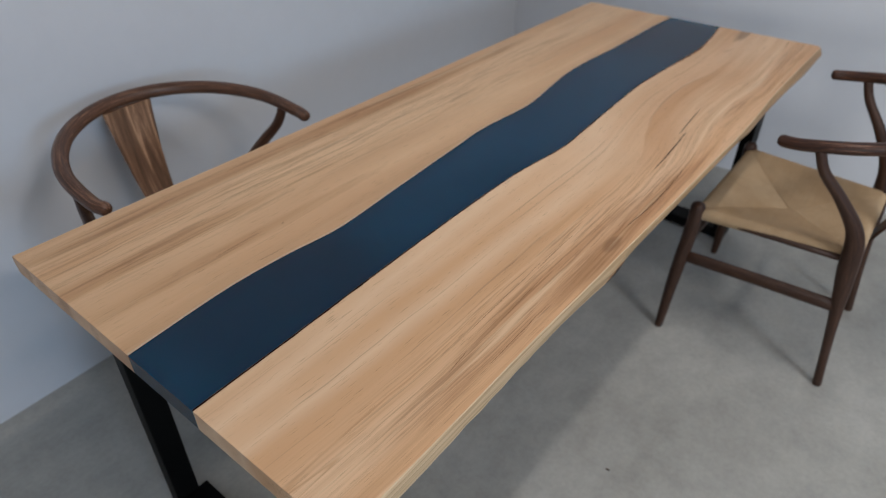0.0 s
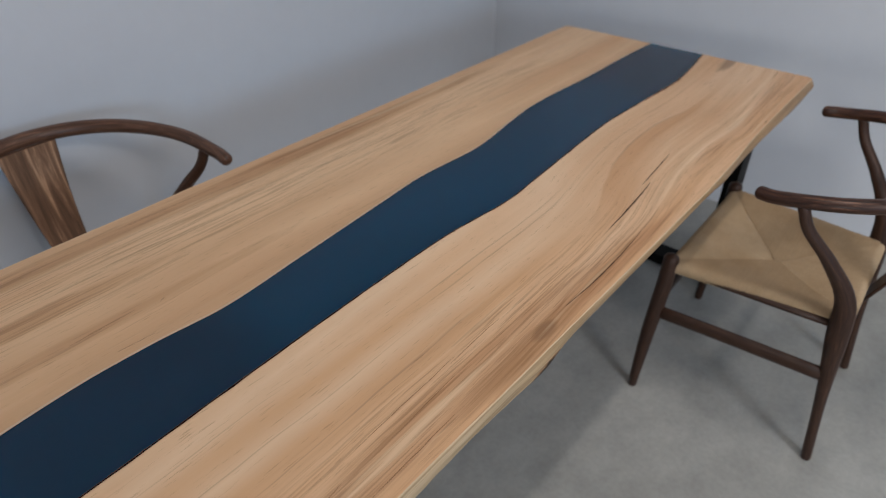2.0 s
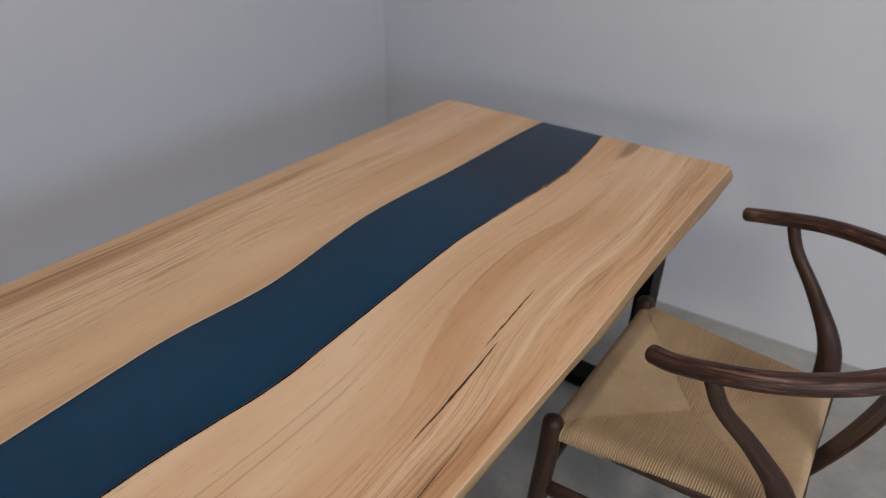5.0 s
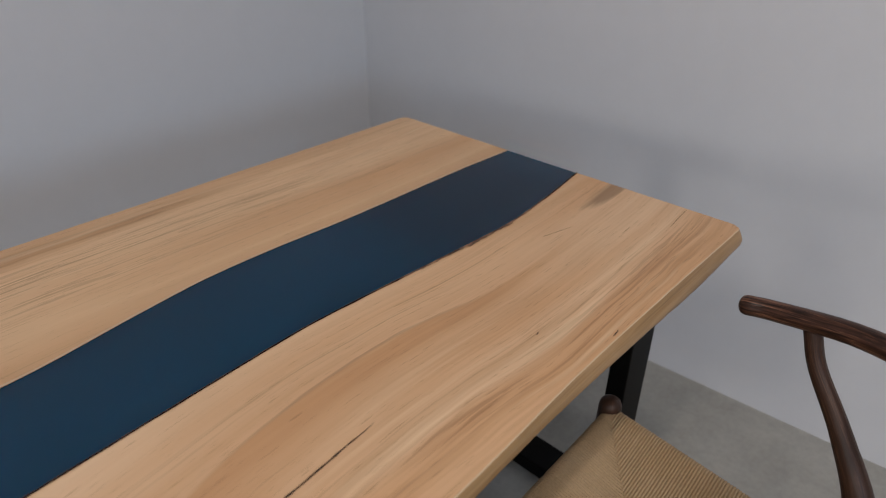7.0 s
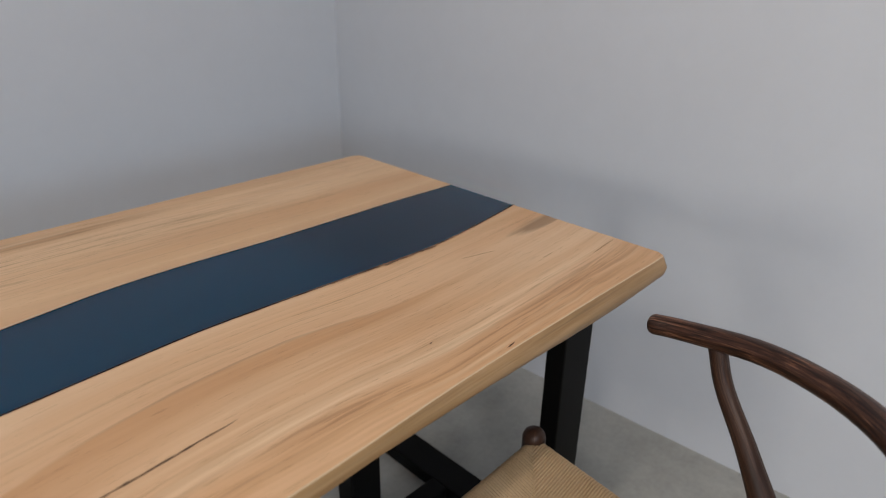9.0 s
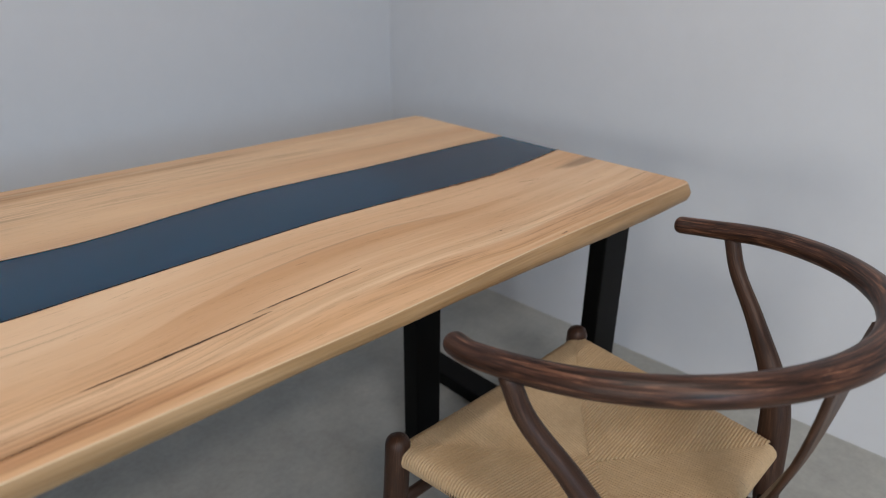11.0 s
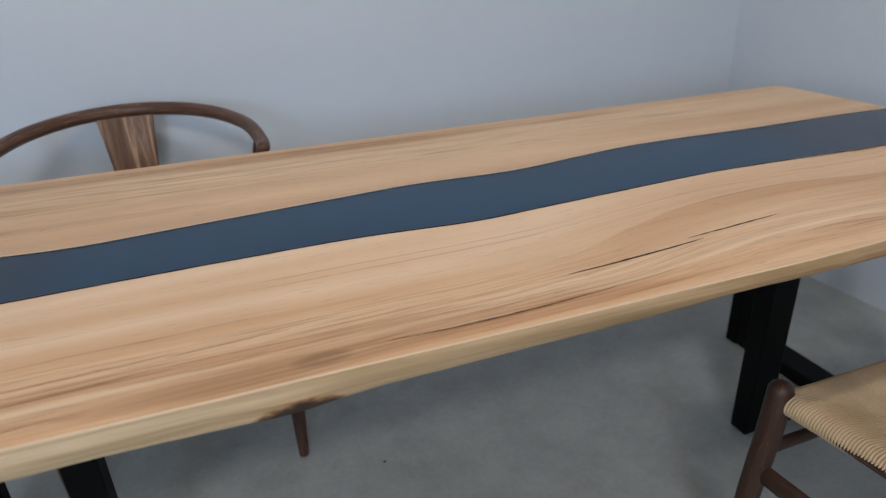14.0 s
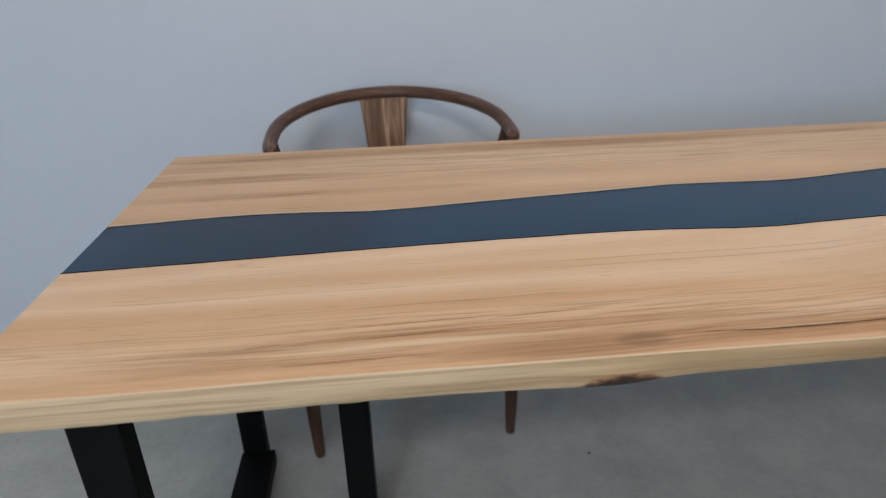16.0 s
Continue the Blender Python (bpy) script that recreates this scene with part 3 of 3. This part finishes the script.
for x in stations():
    inner = spline(RIVER_BACK, x) + 0.0012 + wobble(x, 5, 0.0007)
    draw = corner_round(x, 0.02)
    top = 0.0 + wobble(x, 6, 0.0012) - draw
    sections.append([(x, inner, TOP), (x, top - 0.0035, TOP), (x, top, TOP - 0.003), (x, top + 0.001, TOP - 0.020), (x, top - 0.004, UNDER + 0.003), (x, top - 0.008, UNDER), (x, inner, UNDER)])
slab_back = part("back_slab", loft(sections, (0, 5, 6)), SLAB, table, "pale streaked timber slab along the wall")

sections = []
for x in stations():
    front, back = spline(RIVER_FRONT, x), spline(RIVER_BACK, x)
    sections.append([(x, front, TOP - 0.0007), (x, back, TOP - 0.0007), (x, back, UNDER + 0.001), (x, front, UNDER + 0.001)])
bm = loft(sections, (0, 1, 2, 3))
# end caps take the opaque copy, which holds the light back
for f in bm.faces:
    if abs(f.calc_center_median().x - 0.5 * TABLE_L) > 0.5 * TABLE_L - 0.001:
        f.material_index = 1
river = part("resin_river", bm, RESIN, table, "glossy dark blue epoxy resin river")
river.data.materials.append(RESIN_END)

# the seams of the river: a dark bark line in front, wider towards the far end, and a pale rim behind
def seam(name, keys, sign, width, mat, label):
    bm = bmesh.new()
    prev = None
    for x in stations():
        y = spline(keys, x)
        pair = (bm.verts.new((x, y + sign * -0.0006, TOP + 0.0006)), bm.verts.new((x, y + sign * width(x), TOP + 0.0008)))
        if prev:
            bm.faces.new((prev[0], pair[0], pair[1], prev[1]))
        prev = pair
    return part(name, bm, mat, table, label)


seam("bark_line", RIVER_FRONT, -1, lambda x: 0.0022 + 0.0010 * noise.noise((x * 25, 7, 0)), DARK_SEAM, "thin dark bark line")
seam("pale_rim", RIVER_BACK, 1, lambda x: 0.0030 + 0.0014 * noise.noise((x * 21, 3, 0)), PALE_RIM, "thin pale sanded rim")
bark_patch = seam("bark_inclusion", RIVER_FRONT, -1,
                  lambda x: 0.010 * max(0.0, noise.noise((x * 31, 9, 1)) + 0.5 * noise.noise((x * 170, 2, 1)) + 0.55) * max(0.0, 1 - abs(x - 1.84) / 0.24) + 0.0002, PALE_BARK, "ragged brown bark inclusion")
bark_patch.location.z = 0.0004


def crack(x0, y0, x1, y1, width, bend, seed, slab=None, mat=None):
    """A dark split in the top, tapered at both ends, with ragged sides."""
    bm = bmesh.new()
    prev = None
    d = Vector((x1 - x0, y1 - y0, 0))
    side = Vector((-d.y, d.x, 0)).normalized()
    count = 40
    for i in range(count + 1):
        u = i / count
        p = Vector((x0, y0, TOP + 0.0005)) + d * u + side * (bend * 4 * u * (1 - u) + 0.0009 * noise.noise((u * 6, seed, 0)))
        w = width * (math.sin(math.pi * u) ** 0.7) * (0.7 + 0.6 * noise.noise((u * 14, seed, 5))) + 0.0002
        pair = (bm.verts.new(p + side * w), bm.verts.new(p - side * w))
        if prev:
            bm.faces.new((prev[0], pair[0], pair[1], prev[1]))
        prev = pair
    return part("drying_crack", bm, mat or BARK, slab or slab_front, "narrow dark drying crack")


crack(1.054, -0.778, 1.285, -0.759, 0.0022, -0.002, 1)
crack(1.262, -0.750, 1.443, -0.734, 0.0015, 0.0, 2)
crack(0.80, -0.833, 1.09, -0.829, 0.0011, -0.006, 3)
crack(0.377, -0.772, 0.59, -0.765, 0.00045, 0.0, 6, slab_front, HAIRLINE)
crack(0.575, -0.770, 0.705, -0.766, 0.00052, 0.001, 7, slab_front, HAIRLINE)
crack(0.33, -0.839, 0.505, -0.835, 0.00060, 0.0, 8, slab_front, HAIRLINE)
crack(0.28, -0.802, 0.33, -0.796, 0.00052, 0.0, 9, slab_front, HAIRLINE)
crack(0.42, -0.797, 0.56, -0.789, 0.00045, 0.0, 10, slab_front, HAIRLINE)
crack(1.925, -0.622, 1.992, -0.640, 0.00075, 0.0, 11, slab_front, HAIRLINE)
crack(2.110, -0.766, 2.190, -0.758, 0.00075, 0.001, 12, slab_front, HAIRLINE)
crack(2.030, -0.716, 2.062, -0.714, 0.00060, 0.0, 13, slab_front, HAIRLINE)
crack(0.228, -0.295, 0.338, -0.292, 0.00045, 0.0, 14, slab_back, HAIRLINE)
crack(0.270, -0.364, 0.330, -0.369, 0.00045, 0.0, 15, slab_back, HAIRLINE)
crack(0.379, -0.302, 0.386, -0.300, 0.00075, 0.0, 16, slab_back, HAIRLINE)
crack(0.44, -0.041, 0.66, -0.044, 0.00060, 0.0, 17, slab_back, HAIRLINE)
crack(0.62, -0.057, 0.72, -0.064, 0.00060, 0.0, 18, slab_back, HAIRLINE)
crack(1.768, -0.851, 1.785, -0.849, 0.0012, 0.0, 4)
crack(1.70, -0.774, 1.706, -0.772, 0.0012, 0.0, 5)


def steel(name, x0, x1, y0, y1, z0, z1):
    bm = bmesh.new()
    box(bm, x0, x1, y0, y1, z0, z1, 0.004)
    return part(name, bm, BLACK, table, "black powder-coated steel " + name.replace("_", " "))


def leg_set(mirror):
    """Two flat legs at the end of the table, a floor bar between them, and an inner leg on a stub."""
    def sx(a, b):
        return (TABLE_L - b, TABLE_L - a) if mirror else (a, b)
    wide = 0.145 if mirror else 0.118
    steel("leg", *sx(0.055, wide), -0.765, -0.725, 0.0, UNDER - 0.008)
    steel("leg", *sx(0.062, wide), -0.145, -0.105, 0.0, UNDER - 0.008)
    steel("floor_bar", *sx(0.06, 0.14), -0.725, -0.145, 0.0, 0.04)
    steel("leg", *sx(0.345, 0.42 if mirror else 0.398), -0.475, -0.425, 0.0, UNDER - 0.008)
    steel("stub_bar", *sx(0.14, 0.345), -0.475, -0.425, 0.0, 0.04)
    steel("mounting_plate", *sx(0.05, 0.43), -0.78, -0.09, UNDER - 0.008, UNDER - 0.0005)


leg_set(False)
leg_set(True)


# ---- the chairs ----
def stick(name, points, width, parent, up=(0, 0, 1), steps=6, cap=0.7, label="", segs=12, mat=None):
    bm = bmesh.new()
    sweep(bm, catmull(points, steps), width, Vector(up), segs, cap)
    return part(name, bm, mat or parent_wood[parent], parent, label)


parent_wood = {}     # which timber each chair is made of
FRONT_Y, BACK_Y, SEAT_Z = 0.152, -0.245, 0.452


def seat_point(u, v):
    """A point of the woven seat's top; u across and v from back to front, both 0..1."""
    half = 0.192 + (0.236 - 0.192) * v
    x = (2 * u - 1) * half
    y = BACK_Y + (FRONT_Y - BACK_Y) * v
    z = SEAT_Z - 0.080 * min(u, 1 - u, v * 1.08, (1 - v) * 1.08) + 0.004 * (2 * u - 1) ** 2
    return Vector((x, y, z))


def cord_panel(side, chair):
    """One of the four woven fields: cords that wrap over its rail and run in to the mitre."""
    cords = {"front": 92, "back": 76, "left": 80, "right": 80}[side]
    out = {"front": Vector((0, 1, 0)), "back": Vector((0, -1, 0)), "left": Vector((-1, 0, 0)), "right": Vector((1, 0, 0))}[side]
    bm = bmesh.new()
    high = 0.0012 if side in ("front", "back") else 0.0032
    profile = ((0.0, 0.0), (0.18, high * 0.68), (0.5, high), (0.82, high * 0.68), (1.0, 0.0))
    for i in range(cords):
        s = (i + 0.5) / cords
        depth = min(s, 1 - s) * 2
        reach = (0.463 if side in ("front", "back") else 0.5) * depth + 0.016 + 0.004 * (i % 2)
        lift = 0.0006 * noise.noise((i * 3.1, len(side), 0))
        sway = 0.0010 * noise.noise((i * 1.7, len(side), 4))
        # the roll round the rail, then the run inwards
        outline = [(0.0, 1.0 - k / 6) for k in range(6)] + [(k / 6, 0.0) for k in range(7)]
        prev = None
        for run, roll in outline:
            ring = []
            a = math.radians(170) * roll
            for f, h in profile:
                w = (i + f) / cords + sway * run
                e = reach * run
                u, v = {"front": (w, 1 - e), "back": (w, e), "left": (e, w), "right": (1 - e, w)}[side]
                nrm = out * math.sin(a) + Vector((0, 0, math.cos(a)))
                p = seat_point(u, v) + out * (0.016 * math.sin(a)) + Vector((0, 0, 0.016 * (math.cos(a) - 1)))
                ring.append(bm.verts.new(p + nrm * (h + lift)))
            if prev:
                for k in range(4):
                    face = bm.faces.new((prev[k], prev[k + 1], ring[k + 1], ring[k]))
                    face.smooth = True
            prev = ring
    return tagged(part("cord_panel", bm, CORD, chair, "natural paper cord weave"), kind="stuff")


def seat_core(chair):
    """The packed cord under the weave."""
    bm = bmesh.new()
    grid = [[bm.verts.new(seat_point(i / 12, j / 12) - Vector((0, 0, 0.002))) for i in range(13)] for j in range(13)]
    for j in range(12):
        for i in range(12):
            bm.faces.new((grid[j][i], grid[j][i + 1], grid[j + 1][i + 1], grid[j + 1][i]))
    bmesh.ops.solidify(bm, geom=bm.faces[:], thickness=0.016)
    return part("seat_core", bm, CORD, chair, "packed paper cord core")


def wishbone_chair(m, label, wood, bow_wood, splat_wood, splay):
    chair = thing("wishbone_chair", m, label, "chair", "chairs round the table")
    parent_wood[chair] = wood
    # steam-bent bow with arms
    pts = [(-0.284, 0.0, 0.738), (-0.290, -0.04, 0.742)]
    for k in range(1, 12):
        w = math.pi * (1 + k / 12)
        pts.append((0.291 * math.cos(w), -0.055 + 0.320 * math.sin(w), 0.743 + 0.045 * math.sin(-w) ** 0.8))
    pts += [(0.290, -0.04, 0.742), (0.284, 0.0, 0.738)]
    stick("arm_bow", pts, lambda t: (0.0155 + 0.004 * math.sin(math.pi * t), 0.0150 + 0.002 * math.sin(math.pi * t)), chair, steps=5, segs=16, label="bent wooden back and arm rail", mat=bow_wood)
    for s in (-1, 1):
        # front legs, turned and tapered
        stick("front_leg", [(s * splay, 0.178, 0.006), (s * (0.139 + 0.443 * splay), 0.172, 0.2), (s * 0.247, 0.163, 0.36), (s * 0.243, 0.160, 0.462)],
              lambda t: (0.0125 + 0.0085 * math.sin(math.pi * min(t * 0.62, 0.6)),) * 2, chair, (0, 1, 0), 6, 0.75)
        # back legs sweep forward and out to carry the arms
        stick("back_leg", [(s * 0.215, -0.298, 0.006), (s * 0.217, -0.272, 0.2), (s * 0.223, -0.246, 0.40), (s * 0.231, -0.228, 0.52),
                           (s * 0.256, -0.170, 0.615), (s * 0.280, -0.114, 0.685), (s * 0.289, -0.090, 0.738)],
              lambda t: (0.0125 + 0.0085 * math.exp(-((t - 0.56) / 0.22) ** 2), 0.0125 + 0.0125 * math.exp(-((t - 0.56) / 0.2) ** 2)), chair, (0, 1, 0), 6, 0.6)
        # oval side stretcher
        stick("side_stretcher", [(s * 0.250, 0.160, 0.290), (s * 0.236, -0.05, 0.292), (s * 0.220, -0.256, 0.290)], lambda t: (0.0105, 0.0205), chair, (0, 0, 1), 5, 0.2)
        # seat side rail end that shows beyond the weave
        stick("seat_rail", [(s * 0.240, 0.158, 0.436), (s * 0.215, -0.235, 0.436)], lambda t: (0.009, 0.009), chair, (0, 0, 1), 4, 0.2)
    stick("front_stretcher", [(-0.248, 0.163, 0.335), (0, 0.163, 0.335), (0.248, 0.163, 0.335)], lambda t: (0.010, 0.013), chair, (0, 0, 1), 4, 0.2)
    stick("back_stretcher", [(-0.217, -0.255, 0.335), (0, -0.257, 0.335), (0.217, -0.255, 0.335)], lambda t: (0.010, 0.013), chair, (0, 0, 1), 4, 0.2)
    stick("front_rail", [(-0.243, 0.154, 0.436), (0.243, 0.154, 0.436)], lambda t: (0.009, 0.009), chair, (0, 0, 1), 4, 0.2)
    stick("back_rail", [(-0.222, -0.242, 0.436), (0.222, -0.242, 0.436)], lambda t: (0.009, 0.009), chair, (0, 0, 1), 4, 0.2)
    # tapered splat, wide under the bow
    bm = bmesh.new()
    uv = bm.loops.layers.uv.verify()
    rows = []
    for i in range(15):
        t = i / 14
        z = 0.405 + (0.776 - 0.405) * t
        y = -0.262 - 0.092 * t - 0.020 * math.sin(math.pi * t)
        half = 0.033 + 0.034 * t ** 1.1
        row = []
        for px, py in ((-1, -0.35), (-0.92, -1), (0, -1), (0.92, -1), (1, -0.35), (1, 0.35), (0.92, 1), (0, 1), (-0.92, 1), (-1, 0.35)):
            row.append(bm.verts.new((px * half, y + py * 0.0045 + (px * px) * 0.004 * t, z)))
        rows.append((row, z))
    for (a, za), (b, zb) in zip(rows, rows[1:]):
        for k in range(10):
            j = (k + 1) % 10
            f = bm.faces.new((a[k], a[j], b[j], b[k]))
            f.smooth = k not in (1, 2, 6, 7)
            for loop in f.loops:
                loop[uv].uv = (loop.vert.co.z, loop.vert.co.x)
    bm.faces.new(rows[0][0])
    bm.faces.new(list(reversed(rows[-1][0])))
    part("splat", bm, splat_wood, chair, "tapered wooden back splat")
    seat_core(chair)
    for side in ("front", "back", "left", "right"):
        cord_panel(side, chair)
    return chair


wishbone_chair(pose(1.700, -0.952, 0, 0, 0, 0.6), "dark-stained wooden armchair, woven paper cord seat, pulled up to table", DARK_WOOD, DARK_BOW, DARK_SPLAT, 0.262)
wishbone_chair(pose(0.480, 0.055, 0, 0, 0, 183.2), "brown-stained wooden armchair, woven cord seat, between table and wall", BROWN_WOOD, BROWN_BOW, BROWN_SHEEN_SPLAT, 0.245)


# ---- crumbs on the floor ----
def wood_chip(x, y, turn, size):
    """A shred of dry bark lying flat."""
    bm = bmesh.new()
    ring = []
    for k in range(9):
        w = 2 * math.pi * k / 9
        r = size * (0.75 + 0.35 * noise.noise((k * 1.3, size * 900, 0)))
        ring.append(bm.verts.new((r * math.cos(w), 0.35 * r * math.sin(w), 0.0005)))
    top = [bm.verts.new((v.co.x * 0.8, v.co.y * 0.8, 0.0025 + 0.002 * noise.noise(v.co * 300))) for v in ring]
    for k in range(9):
        j = (k + 1) % 9
        bm.faces.new((ring[k], ring[j], top[j], top[k]))
    bm.faces.new(top)
    bm.faces.new(list(reversed(ring)))
    chip = part("wood_chip", bm, BARK)
    chip.matrix_world = pose(x, y, 0, 0, 0, turn)
    return tagged(chip, "tiny dark wood chip lying on the concrete floor", "debris", "crumbs on the floor")


wood_chip(0.827, -0.905, 100, 0.008)
wood_chip(0.915, -0.212, 20, 0.007)
